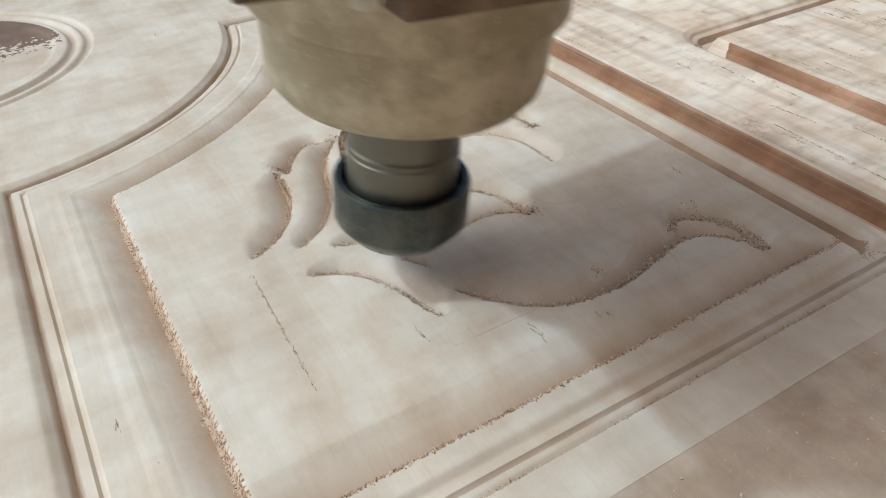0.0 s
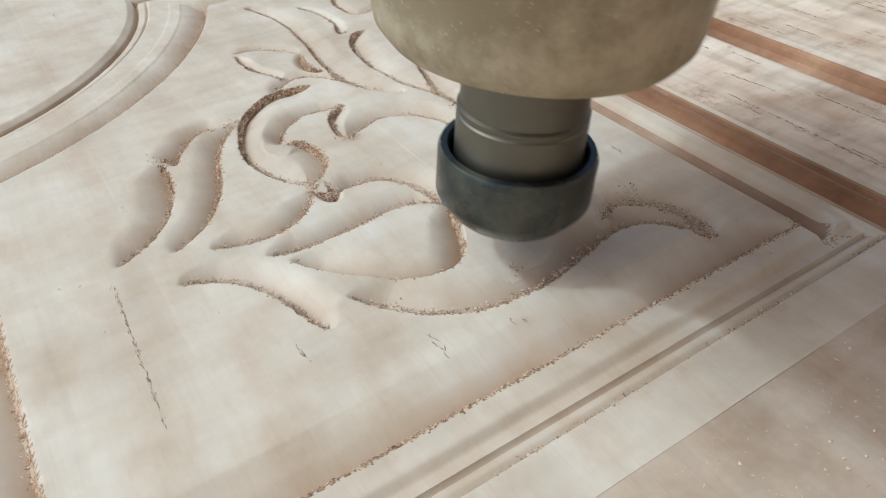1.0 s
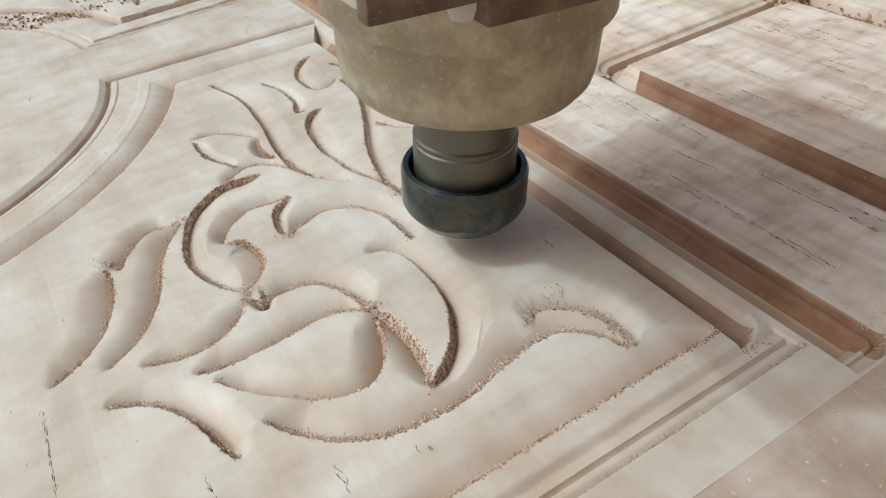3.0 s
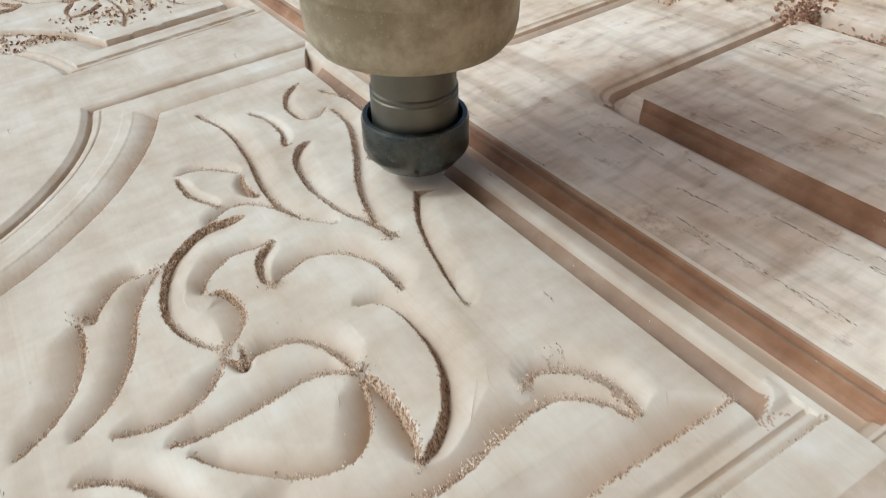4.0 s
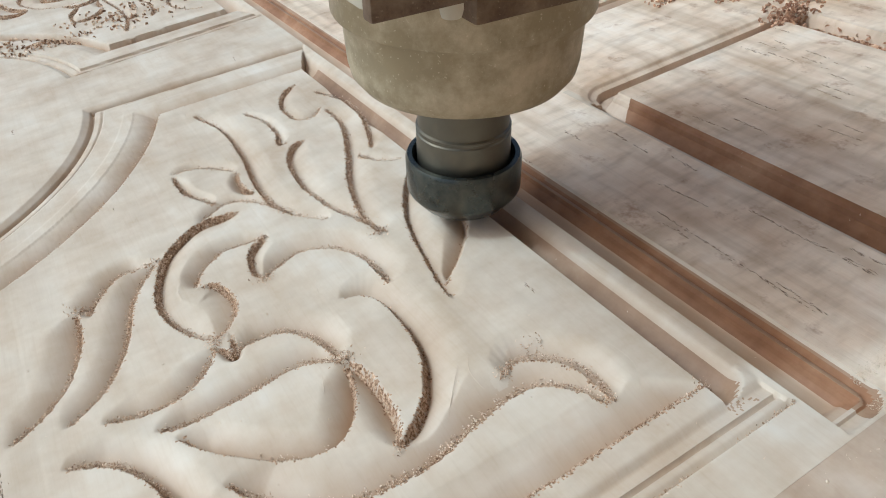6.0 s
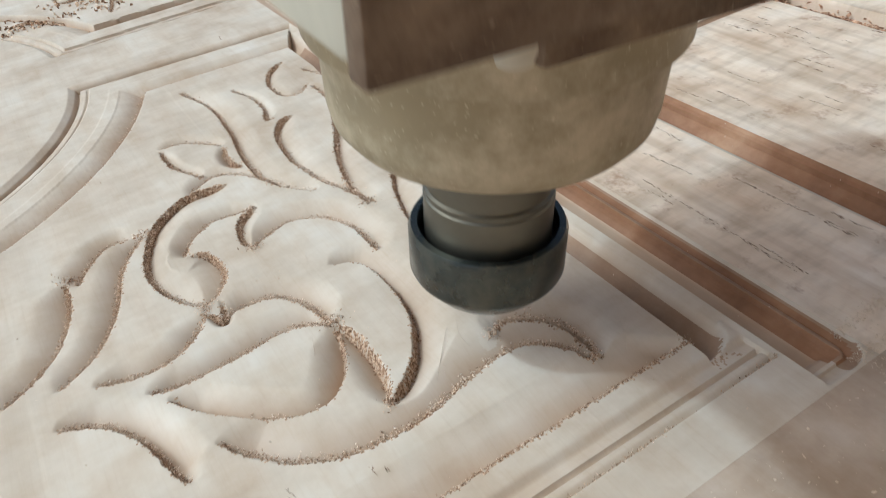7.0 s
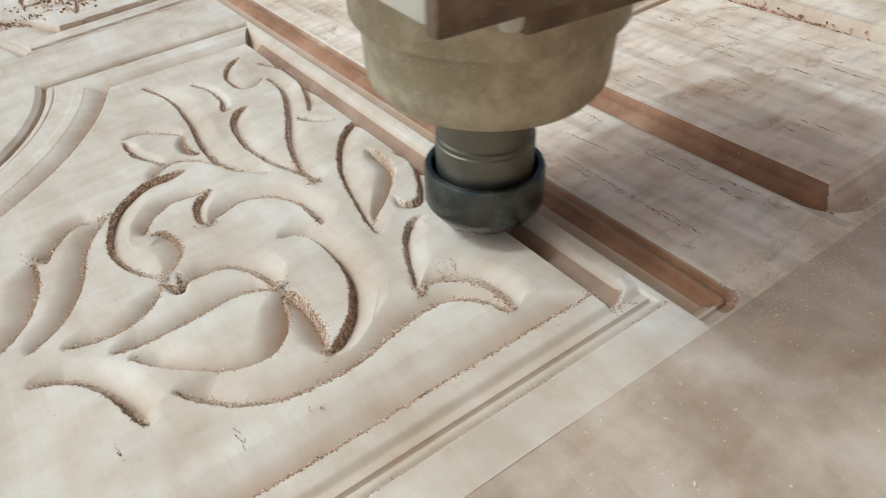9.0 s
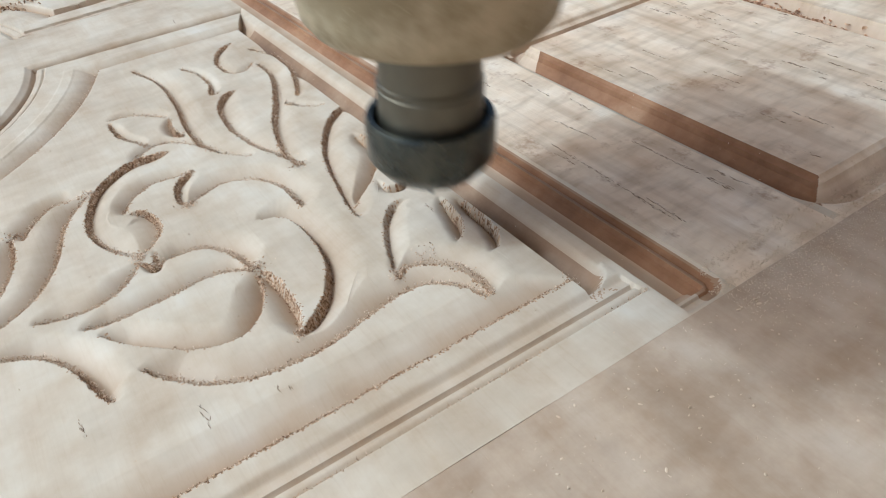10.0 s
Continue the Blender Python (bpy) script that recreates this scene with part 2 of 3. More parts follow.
cut('R', 12, 5, (-76.8, 69.8), (-73.9, 60.6), (-73.8, 49.1), (-75.7, 38.8), (-79.9, 32.3), wall=1.8, cut_at=(0.85, 1.35))  # crescent_inner
cut('L', 15, 5.5, (-104.1, 94.9), (-97.9, 96.6), (-87.9, 95), (-81.2, 87.3), (-76.8, 72.6))  # pod_upper
cut('L', 14, 5.5, (-133.6, 78.7), (-124.3, 75.9), (-114, 75.7), (-99.9, 76.8), (-87.5, 77.1), (-76.5, 70.4))  # pod_top
cut('R', 14, 5.5, (-76.8, 69.8), (-79.7, 58.4), (-85.5, 48.1), (-92.9, 43.4), (-101.5, 45.2), (-112.3, 53.2), (-121.7, 63), (-128.7, 73.2), cut_at=(0.95, -0.1))  # pod_rim
cut('L', 21, 5.8, (-122.3, 49.9), (-117.2, 41.8), (-108, 31.4), (-95.8, 24.5), (-81.2, 22.3), (-69.1, 23.2), (-57.3, 26.1), (-45.2, 28.3), (-35.4, 26.6), (-27.8, 18.5), (-24, 9))  # bottom_s
cut('L', 15, 5.5, (-159, 81.8), (-152.1, 78.3), (-145.4, 73.3), (-139.6, 65), (-135.6, 54.4), (-133.7, 45.9), (-131.1, 40.1))  # low_leaf
cut('R', 4, 3, (-108.4, 103.5), (-104.3, 94.3), (-102, 105.2))  # notch
cut('L', 14, 3.0, (-65.6, 274.7), (-58.8, 247.1), (-59.4, 216.7), (-63.1, 185.6), (-61, 161.2), (-48.7, 142.9), wall=1.4)  # calyx_a
cut('L', 14, 3.0, (-30.1, 209.9), (-38.5, 207.1), (-44.6, 194.5), (-47.3, 174), (-44.5, 150), (-39.9, 136.8), (-35.2, 120.5), wall=1.4)  # calyx_b
cut('L', 14, 3.0, (-10.9, 232.8), (-10.7, 213.8), (-19.5, 187.3), (-30.9, 161.7), (-37, 138.3), (-37, 121), wall=1.4)  # calyx_c
cut('L', 8, 2.4, (-7.2, 255.1), (1, 233.6), (-0.6, 210.2), (-6.8, 190.4), (-11.6, 180.6), wall=1.4)  # calyx_d
cut('L', 8, 2.1, (-10.1, 271.3), (-20.6, 263.6), (-27.1, 248.5), (-25.8, 231.8), (-18.2, 229.3), (-10.6, 236.4), wall=1.4)  # curl
cut('L', 7, 3, (-44.5, 257.6), (-39.4, 242.8), (-38.9, 226), (-41.8, 213.8), (-36.1, 212.9))  # tip_a
cut('L', 10, 4, (-91.2, 222.4), (-81.2, 221.2), (-72.3, 213.7), (-66.4, 204.7))  # bud_top
cut('L', 7, 4, (-90.7, 220.4), (-89.7, 202.5), (-81.4, 185), wall=1.4)  # bud_low
cut('R', 7, 4, (-66.4, 204.7), (-68.3, 190.9), (-65.3, 181))  # bud_side
cut('L', 11, 4.5, (-91.6, 174.9), (-79.7, 182.1), (-69.6, 177.3), (-59.5, 159.7))  # bud_base
cut('L', 13, 3.0, (4, 156.7), (-6.2, 152.3), (-16.7, 139.3), (-24.8, 123.2), (-30.9, 100.8), (-34.3, 83.7), (-35.4, 72.6), wall=1.4, cut_at=(4.3, 3.15))  # late_s
cut('R', 10, 4.5, (-7.9, 130.5), (-6.2, 117.2), (-10.1, 105.3), (-19.5, 94.2), (-29.8, 85.4), (-34.8, 80.3), wall=1.8, cut_at=(6, 5.25))  # late_leaf
cut('L', 8, 4, (-1.5, 120.2), (0.2, 108.4), (-4, 95.9), (-11.5, 83.4), (-17.5, 84.4), (-17.8, 91), cut_at=(6.1, 6.7))  # late_leaf_b
cut('L', 11, 3.0, (-15.1, 71.6), (-21.2, 72.5), (-29.2, 65), (-35.3, 53.4), (-39.5, 43.2), (-42.8, 36.1), wall=1.4, cut_at=(7.75, 7.2))  # late_stem
cut('L', 14, 5.5, (-42.8, 36.1), (-35.7, 38.7), (-27.5, 34.5), (-22.5, 26.2), (-21.6, 16.6), (-23.5, 9.3))  # comma
cut('R', 9, 5, (-6.3, 65.7), (-7.4, 55.2), (-10.6, 44.5), (-17, 38.3), cut_at=(8.75, 9.25))  # petal_a
cut('R', 8, 5, (-2.4, 60.3), (-1.4, 49), (-2.4, 37.5), (-5.6, 30.1), (-11.5, 26.5), cut_at=(9, 9.6))  # petal_b
cut('L', 7, 3.5, (-18.6, 181.6), (-12.7, 169.3), (-3.9, 163.3))  # hollow
BURRS = [[(-45.9, 48.8), (-48.9, 42.5), (-48.6, 36.0)], [(-9.9, 27.9), (-9.6, 17.1), (-14.7, 8.5)], [(-50.7, 46.7), (-63.0, 32.7)], [(-18.6, 90.4), (-25.5, 76.2)], [(-38.1, 100.9), (-39.6, 91.4)], [(-84.0, 71.9), (-87.4, 61.4)], [(-69.2, 109.3), (-71.6, 100.1)]]


def stroke(z, sign, width, depth, curve, wall, torn=1.0):
    """Lowers z where this stroke goes; gives the grid cells that it touches and how far along it they lie."""
    lo, hi = curve.min(0) - width - 2, curve.max(0) + width + 2
    i0, i1 = np.searchsorted(GX, (lo[0], hi[0]))
    j0, j1 = np.searchsorted(GY, (lo[1], hi[1]))
    at = np.s_[i0:i1, j0:j1]
    s, along = flow(curve, X[at], Y[at])
    s = s * sign
    long = len(curve) * 1.2
    end = np.minimum(smooth(along * long / 11 + 0.1), smooth((1 - along) * long / 11 + 0.1))
    w = 0.74 * width * (0.4 + 0.6 * end)
    # a slanting, torn wall, and a concave floor that drops fast near its foot and runs out flat
    torn_s = s + 0.8 * RAGGED[at]
    slope = np.where(s >= 0.5, (1 - np.clip((s - 0.5) / w, 0, 1)) ** 1.75, np.clip(1 + (torn_s - 0.5) / wall, 0, 1))
    z[at] = np.minimum(z[at], -1.0 * depth * end * slope)
    TORN[at] = np.maximum(TORN[at], torn * np.where(depth * end > 1.2, smooth(1.4 - np.abs(torn_s - 0.5 + 0.45 * wall) / (0.45 + 0.42 * wall)), 0))
    return at, along, s


def mirrored(curve):
    return np.column_stack([curve[:, 0], 710 - curve[:, 1]])


TORN = np.zeros_like(X)


def carve(z, late):
    """All strokes cut before the clip begins, or (late) those cut within it."""
    for sign, width, depth, curve, cut_at, wall in CUTS:
        if bool(cut_at) == late:
            stroke(z, sign, width, depth, curve, wall, 1.0 if not late else 0.8 if max(cut_at) < 5 else 0.35)
        if not late:
            stroke(z, -sign, width, 0.6 * depth, mirrored(curve), wall)
    return z


def frame_height(x, y):
    """The moulded border round the ornament's field."""
    x = np.where(x < -257, -514 - x, x)
    y = 355 - np.abs(y - 355)
    arc = 182 - np.hypot(x + 255, y - 344)
    sides = np.stack([np.where((y < 0) & (x < 12.5), -9, x / 15.5), -y / 20.0, (-204.5 - x) / 37.0, (y - 288 + 0.05 * x) / 34.0, arc / 37.0])
    which, u = sides.argmax(0), sides.max(0)
    v = u + RAGGED * np.where(which == 0, 0.008, np.where(which == 1, 0.03, 0.014)) * (u < 0.2)
    cove = -4.4 * np.clip(1 - v / 0.31, 0, 1) ** 1.5 - 0.35 * (v < 0.31)
    wide = np.where(v > 0, cove, 0) + np.interp(v, [-0.045, 0.0, 0.001, 0.455, 0.47, 0.735, 0.745, 0.77, 0.785, 0.87, 0.885, 0.92, 0.935, 1.0, 1.02],
                                               [0, -4.6, 0, 0, -0.25, -0.25, -1.9, -2.1, -1.2, -1.7, -3.8, -3.8, -1.7, -0.5, 0])
    # a cove that springs from the field's sheer edge, a fine quirk, and a fillet
    right = np.interp(v, [-0.02, 0.0, 0.03, 0.12, 0.28, 0.45, 0.6, 0.66, 0.675, 0.69, 0.71, 0.85, 0.985, 1.0],
                      [0, -4.0, -7.0, -7.2, -6.9, -5.2, -2.7, -1.6, -2.3, -1.1, -0.95, -0.4, -0.02, 0])
    lines_low = ([0.3, 0.35, 0.46, 0.48, 0.63, 0.66, 0.685, 0.715, 0.8, 0.87, 0.9, 0.915, 0.94], [-0.3, -0.4, -1.9, -1.9, -1.4, -2.7, -2.7, -1.5, -1.0, -1.7, -2.4, -0.4, 0])
    low = np.interp(np.where(y < 1.5, v, u), [-0.75, -0.4, -0.12, -0.03, 0.0, *lines_low[0]], [0, -1.9, -4.2, -4.6, -0.2, *lines_low[1]])
    # the cove turns the field's corner in a round and dies out against the lower border
    ends = np.hypot(np.maximum(x, 0), 1.25 * np.maximum(-y, 0)) / 15.5
    turned = np.interp(ends, [0, 0.03, 0.12, 0.28, 0.45, 0.6, 0.66, 0.68, 0.73], [-4.0, -7.0, -7.2, -6.9, -5.2, -2.7, -1.6, -1.7, 0])
    low = np.where((x > 0) & (y < 0) & (ends < 0.73), np.minimum(low, turned), low)
    # the field falls towards its lower edge, up to the mitre at its right end
    inside = np.interp(-y / 20.0 + RAGGED * 0.03 * (y < 1.5), [-0.75, -0.4, -0.12, -0.03, 0.0], [0, -1.9, -4.2, -4.6, 0])
    z = np.where(which == 0, right, np.where(which == 1, low, wide))
    field = smooth((0.5 - x - y * 0.9) / 7)
    z = np.where((u < 0) & (y > 0), np.minimum(np.where(which == 1, 0, z), inside * field), z)
    edge = np.where(which == 1, np.abs(y + 0.2) / 1.1, np.abs(u + 0.02) * 37 / 1.4)
    TORN[:] = np.maximum(TORN, np.where((which != 0) & (edge < 1) & (x < 1) & (Y < 355), smooth(1 - edge), 0))
    TORN[:] = np.maximum(TORN, np.where((which == 0) & (x > -1) & (x < 4) & (y < 288), 0.6 * smooth(1.2 - np.abs(x + 2 * RAGGED - 1.9) / 1.3), 0))
    return z


def channel(d, width, depth):
    """A stepped moulding channel: d in mm from its inner edge outward."""
    return depth * np.interp(d / width, [-0.01, 0.03, 0.15, 0.18, 0.22, 0.36, 0.4, 0.52, 0.6, 0.88, 0.9, 0.93, 1.0],
                             [0, -0.12, -0.2, -0.44, -0.46, -0.7, -0.86, -0.93, -1, -1, -0.14, -0.05, 0])


def round_box(x, y, x0, x1, y0, y1, r):
    """Signed distance from a rounded rectangle: minus inside."""
    qx, qy = np.abs(x - (x0 + x1) / 2) - (x1 - x0) / 2 + r, np.abs(y - (y0 + y1) / 2) - (y1 - y0) / 2 + r
    return np.hypot(np.maximum(qx, 0), np.maximum(qy, 0)) + np.minimum(np.maximum(qx, qy), 0) - r


MARKS = np.random.default_rng(21)


def torn_marks():
    """Fine dark slivers where the planer tore the grain, in rows along the staves (mm)."""
    rows = [(45.5, 0, 66), (72.5, 15, 46), (73.5, 98, 123), (72.5, -1, 22), (-176, 34, 92), (-141, 33, 41), (-46, 50, 86), (-14, 41, 65), (-112, 14, 24)]
    rows += [(MARKS.uniform(-230, 90), y, y + MARKS.uniform(4, 14)) for y in MARKS.uniform(-28, 330, 14)]
    rows += [(MARKS.uniform(103, 214), y, y + MARKS.uniform(4, 22)) for y in MARKS.uniform(-10, 140, 34)]
    rows += [(MARKS.uniform(30, 84), y, y + MARKS.uniform(5, 25)) for y in MARKS.uniform(-10, 300, 16)]
    verts, faces = [], []
    for x, y0, y1 in rows:
        drift = MARKS.normal(0, 0.04)
        for _ in range(int((y1 - y0) * 1.5)):
            py = MARKS.uniform(y0, y1)
            px = x + drift * (py - y0) + MARKS.normal(0, 0.3)
            i, j = np.searchsorted(GX, px), np.searchsorted(GY, py)
            z = BEFORE[i, j]
            if z < -0.3 or AFTER[i, j] < z - 0.05:
                continue
            long, wide = MARKS.uniform(0.4, 1.6), MARKS.uniform(0.07, 0.16)
            turn = MARKS.normal(0, 0.15)
            dx, dy = math.sin(turn), math.cos(turn)
            base = len(verts)
            for u, v, up in ((-long, 0, 0.0), (0, wide, 0.0), (long, 0, 0.0), (0, -wide, 0.0), (0, 0, 0.12)):
                verts.append(((px + u * dx + v * dy) / 1000, (py + u * dy - v * dx) / 1000, (z + up + 0.03) / 1000))
            faces += [(base, base + 3, base + 4), (base + 3, base + 2, base + 4), (base + 2, base + 1, base + 4), (base + 1, base, base + 4)]
    me = bpy.data.meshes.new("torn_grain")
    me.from_pydata(verts, [], faces)
    me.materials.append(TEAR)
    return tagged(new("torn_grain", me), "fine dark slivers of grain torn by the planer", "torn grain", kind="stuff")


def board_height():
    z = np.minimum(frame_height(X, Y), carve(np.zeros_like(X), False))
    # long channel between the ornament's frame and the stile
    a, b = 34 - X, Y + 33
    inset = np.where((a < 8) & (b < 8), 8 - np.hypot(8 - a, 8 - b), np.minimum(a, b))
    steps = np.interp(18.5 - inset, [0, 8.4, 9.6, 10, 12.6, 12.9, 14.2, 14.6, 16.4, 18.0, 18.5], [-5.4, -5.4, -4.4, -3.9, -3.1, -1.6, -1.5, -2.5, -2.0, -0.9, 0])
    steps = np.where(X < 15.9, steps * np.clip((X - 15.5) / 0.4, 0, 1), steps)
    z = np.minimum(z, np.where((inset > 0) & (X > 15.5), steps, 0))
    # plain panels beside it, each in a channel
    for y0, y1 in ((-14, 146), (244, 404), (502, 662)):
        d = round_box(X, Y, 101, 216, y0, y1, 0.3)
        far_side = 8.0 * np.interp(d / 17.5, [0, 0.03, 0.12, 0.36, 0.44, 0.5, 0.54, 0.72, 0.78, 1.0], [0, -0.75, -0.8, -0.75, -0.85, -0.85, -0.4, -0.3, -0.12, 0])
        z = np.minimum(z, np.where(Y > y1, far_side, channel(d, 17.5, 8.0)))
    # the rounds on the middle line
    r = np.hypot(X + 259, Y - 355)
    z = np.minimum(z, np.interp(r, [0, 58, 60, 62, 68, 70, 72, 74, 76, 78, 80, 82], [-1.5, -1.5, -1.2, -0.2, -0.2, -2.2, -2.2, -0.6, -0.4, -1.8, -1.6, 0]))
    z = z + 0.04 * soft_noise(30, 5)
    # glued staves a hair apart in height
    return z + 0.05 * np.sin(np.floor((X + 8) / 31) * 2.4) * (z > -0.3)


def grid_mesh(name, verts, faces, slots, materials, fresh_shade):
    me = bpy.data.meshes.new(name)
    me.vertices.add(len(verts))
    me.vertices.foreach_set("co", verts.ravel())
    me.loops.add(faces.size)
    me.loops.foreach_set("vertex_index", faces.ravel().astype(np.int32))
    me.polygons.add(len(faces))
    me.polygons.foreach_set("loop_start", np.arange(0, faces.size, 4, dtype=np.int32))
    for m in materials:
        me.materials.append(m)
    me.polygons.foreach_set("material_index", slots.astype(np.int32))
    me.update()
    me.validate()
    me.shade_smooth()
    me.attributes.new("fresh_shade", "FLOAT", "POINT").data.foreach_set("value", fresh_shade.astype(np.float32))
    return me


BEFORE = board_height()
AFTER = carve(BEFORE.copy(), True)
NX, NY = X.shape


def carved_board():
    Z = AFTER / 1000
    verts = np.stack([X / 1000, Y / 1000, Z], -1).reshape(-1, 3)
    i, j = np.meshgrid(np.arange(NX - 1), np.arange(NY - 1), indexing="ij")
    a = (i * NY + j).ravel()
    quads = np.stack([a, a + NY, a + NY + 1, a + 1], 1)
    # the board's edges
    ring = np.concatenate([np.arange(NX) * NY, (NX - 1) * NY + np.arange(1, NY), np.arange(NX - 2, -1, -1) * NY + NY - 1, np.arange(NY - 2, 0, -1)])
    foot = verts[ring].copy()
    foot[:, 2] = -0.020
    n0, m = len(verts), len(ring)
    k = np.arange(m)
    skirt = np.stack([ring, n0 + k, n0 + (k + 1) % m, ring[(k + 1) % m]], 1)
    allv, allf = np.vstack([verts, foot]), np.vstack([quads, skirt])
    # torn end grain along the walls, speckled; rough-sawn side panels; the stained round
    chance = np.random.default_rng(8).random(len(quads))
    torn = TORN.ravel()[quads].mean(1)
    cx, cy = X.ravel()[quads].mean(1), Y.ravel()[quads].mean(1)
    slot = np.zeros(len(allf), np.int32)
    top = slot[: len(quads)]
    top[cx > 34] = 1
    wavy = 358 + 9 * RAGGED.ravel()[quads[:, 0]] / 0.25
    top[(np.hypot(cx + 259, cy - 355) < 66) & (cy > wavy)] = 3
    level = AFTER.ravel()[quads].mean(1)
    # channel faces: scorch and painted shade in one brown
    scorched_shaded = (cx > 24) & (cx < 33.6) & (cy > -29) & (level < -1.75)
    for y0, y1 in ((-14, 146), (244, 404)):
        scorched_shaded |= (cx > 86.4) & (cx < 100.9) & (cy > y0 - 0.8 * (101 - cx)) & (cy < y1 - 9 - 0.7 * (100 - cx))
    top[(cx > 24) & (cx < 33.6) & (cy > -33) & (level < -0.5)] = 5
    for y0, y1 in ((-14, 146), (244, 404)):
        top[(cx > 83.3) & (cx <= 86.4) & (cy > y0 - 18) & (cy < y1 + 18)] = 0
    top[scorched_shaded] = 4
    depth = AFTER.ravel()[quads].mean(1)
    # shade at the foot of the right cove, painted by depth
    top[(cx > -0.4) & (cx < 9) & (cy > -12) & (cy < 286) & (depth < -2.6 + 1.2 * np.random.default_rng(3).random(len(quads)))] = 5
    top[torn * 1.15 > chance] = 2
    # deeper cuts turn darker and redder: fresh wood plus hollow shade put into colour
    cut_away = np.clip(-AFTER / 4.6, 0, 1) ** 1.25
    fresh_shade = np.concatenate([(cut_away * np.clip(0.75 + 0.12 * soft_noise(12, 31), 0.3, 1)).ravel(), np.zeros(m)])
    me = grid_mesh("carved_board", allv, allf, slot, (PALE, ROUGH, END_GRAIN, BARK, CHANNEL, GROOVE), fresh_shade)
    me.set_sharp_from_angle(angle=radians(42))
    return tagged(new("carved_board", me), "pale wooden door board with carved scrolls and moulded frames", "door board")


carved_board()
torn_marks()


# ---- wood still standing where the cutter has yet to go: solid chips that it throws off to the side ----
def waste_chips():
    out = []
    level = BEFORE.copy()
    late = sorted((c for c in CUTS if c[4]), key=lambda c: min(c[4]))
    for order, (sign, width, depth, curve, cut_at, wall) in enumerate(late):
        lift = (len(late) - order) * 7e-6
        below = level.copy()
        at, along, s = stroke(below, sign, width, depth, curve, wall)
        hi, lo = level[at], below[at]
        level = below
        count = max(4, int(len(curve) * 1.2 / 6))
        bins = np.clip((along * count).astype(int), 0, count - 1)
        here = ((hi - lo) > 0.03) | ((s < 2) & (s > -wall - 1.2))
        here = here[:-1, :-1] | here[1:, :-1] | here[:-1, 1:] | here[1:, 1:]
        x, y = X[at], Y[at]
        rows = x.shape[1]
        for b in range(count):
            ii, jj = np.nonzero(here & (bins[:-1, :-1] == b))
            if len(ii) < 4:
                continue
            for piece in connected(ii, jj):
                a = ii[piece] * rows + jj[piece]
                quads = np.stack([a, a + rows, a + rows + 1, a + 1], 1)
                used, local = np.unique(quads, return_inverse=True)
                quads, n = local.reshape(-1, 4), len(used)
                xy = np.stack([x.ravel()[used], y.ravel()[used]], 1) / 1000
                mid = xy.mean(0)
                up = np.column_stack([xy - mid, hi.ravel()[used] / 1000 + lift])
                down = np.column_stack([xy - mid, lo.ravel()[used] / 1000 - 2e-5 - lift / 2])
                edges = np.concatenate([quads[:, [k, (k + 1) % 4]] for k in range(4)])
                seen = {(p, q) for p, q in edges.tolist()}
                rim = np.array([(q, p, p + n, q + n) for p, q in seen if (q, p) not in seen])
                faces = np.vstack([quads, quads[:, ::-1] + n, rim])
                me = grid_mesh("wood_chip", np.vstack([up, down]), faces, np.zeros(len(faces)), (PALE,), np.concatenate([np.zeros(n), np.ones(n)]))
                me.set_sharp_from_angle(angle=radians(25))
                ob = tagged(new("wood_chip", me), "pale chip of wood cut loose from the board", "wood chip", "chips cut from the board")
                ob.location = (*mid, 0)
                t = cut_at[0] + (cut_at[1] - cut_at[0]) * (b + 0.5) / count
                out.append((ob, mid, t))
    return out


def connected(ii, jj):
    """Groups grid cells that touch side to side; drops crumbs."""
    left = {(a, b): k for k, (a, b) in enumerate(zip(ii.tolist(), jj.tolist()))}
    groups = []
    while left:
        cell, first = left.popitem()
        group, heap = [first], [cell]
        while heap:
            a, b = heap.pop()
            for near in ((a + 1, b), (a - 1, b), (a, b + 1), (a, b - 1)):
                if near in left:
                    group.append(left.pop(near))
                    heap.append(near)
        if len(group) > 2:
            groups.append(np.array(group))
    return groups


CHIPS = waste_chips()


# ---- machine bed and floor; unseen walls and roof added to shape the light ----
def plain(name, x0, x1, y0, y1, z0, z1, mat):
    return tagged(part(name, box(bmesh.new(), x0, x1, y0, y1, z0, z1), mat, smooth=False), kind="structure")


plain("machine_bed", -1.2, 1.2, -0.8, 1.9, -0.85, -0.020, BED)
plain("bed_board", -1.1, 1.1, -0.6, -0.034, -0.020, -0.0001, BED)
plain("floor", -4, 4, -4, 4, -0.9, -0.85, CONCRETE)
# out of view: these block part of the sky and bounce warm fill
plain("unseen_wall_east", 4, 4.2, -4, -0.6, -0.85, 2.4, PLASTER)
plain("unseen_roof", -0.8, 2.4, -4.2, 0.9, 2.4, 2.5, PLASTER)
plain("unseen_wall_south", -4, 4, -4.2, -4, -0.85, 2.4, PLASTER)


# ---- torn fibres, shavings and dust ----
DUST = np.random.default_rng(77)


def height_at(x, y):
    """The finished board's height in mm near x, y."""
    i, j = np.clip(np.searchsorted(GX, x), 1, NX - 1), np.clip(np.searchsorted(GY, y), 1, NY - 1)
    return AFTER[i, j]


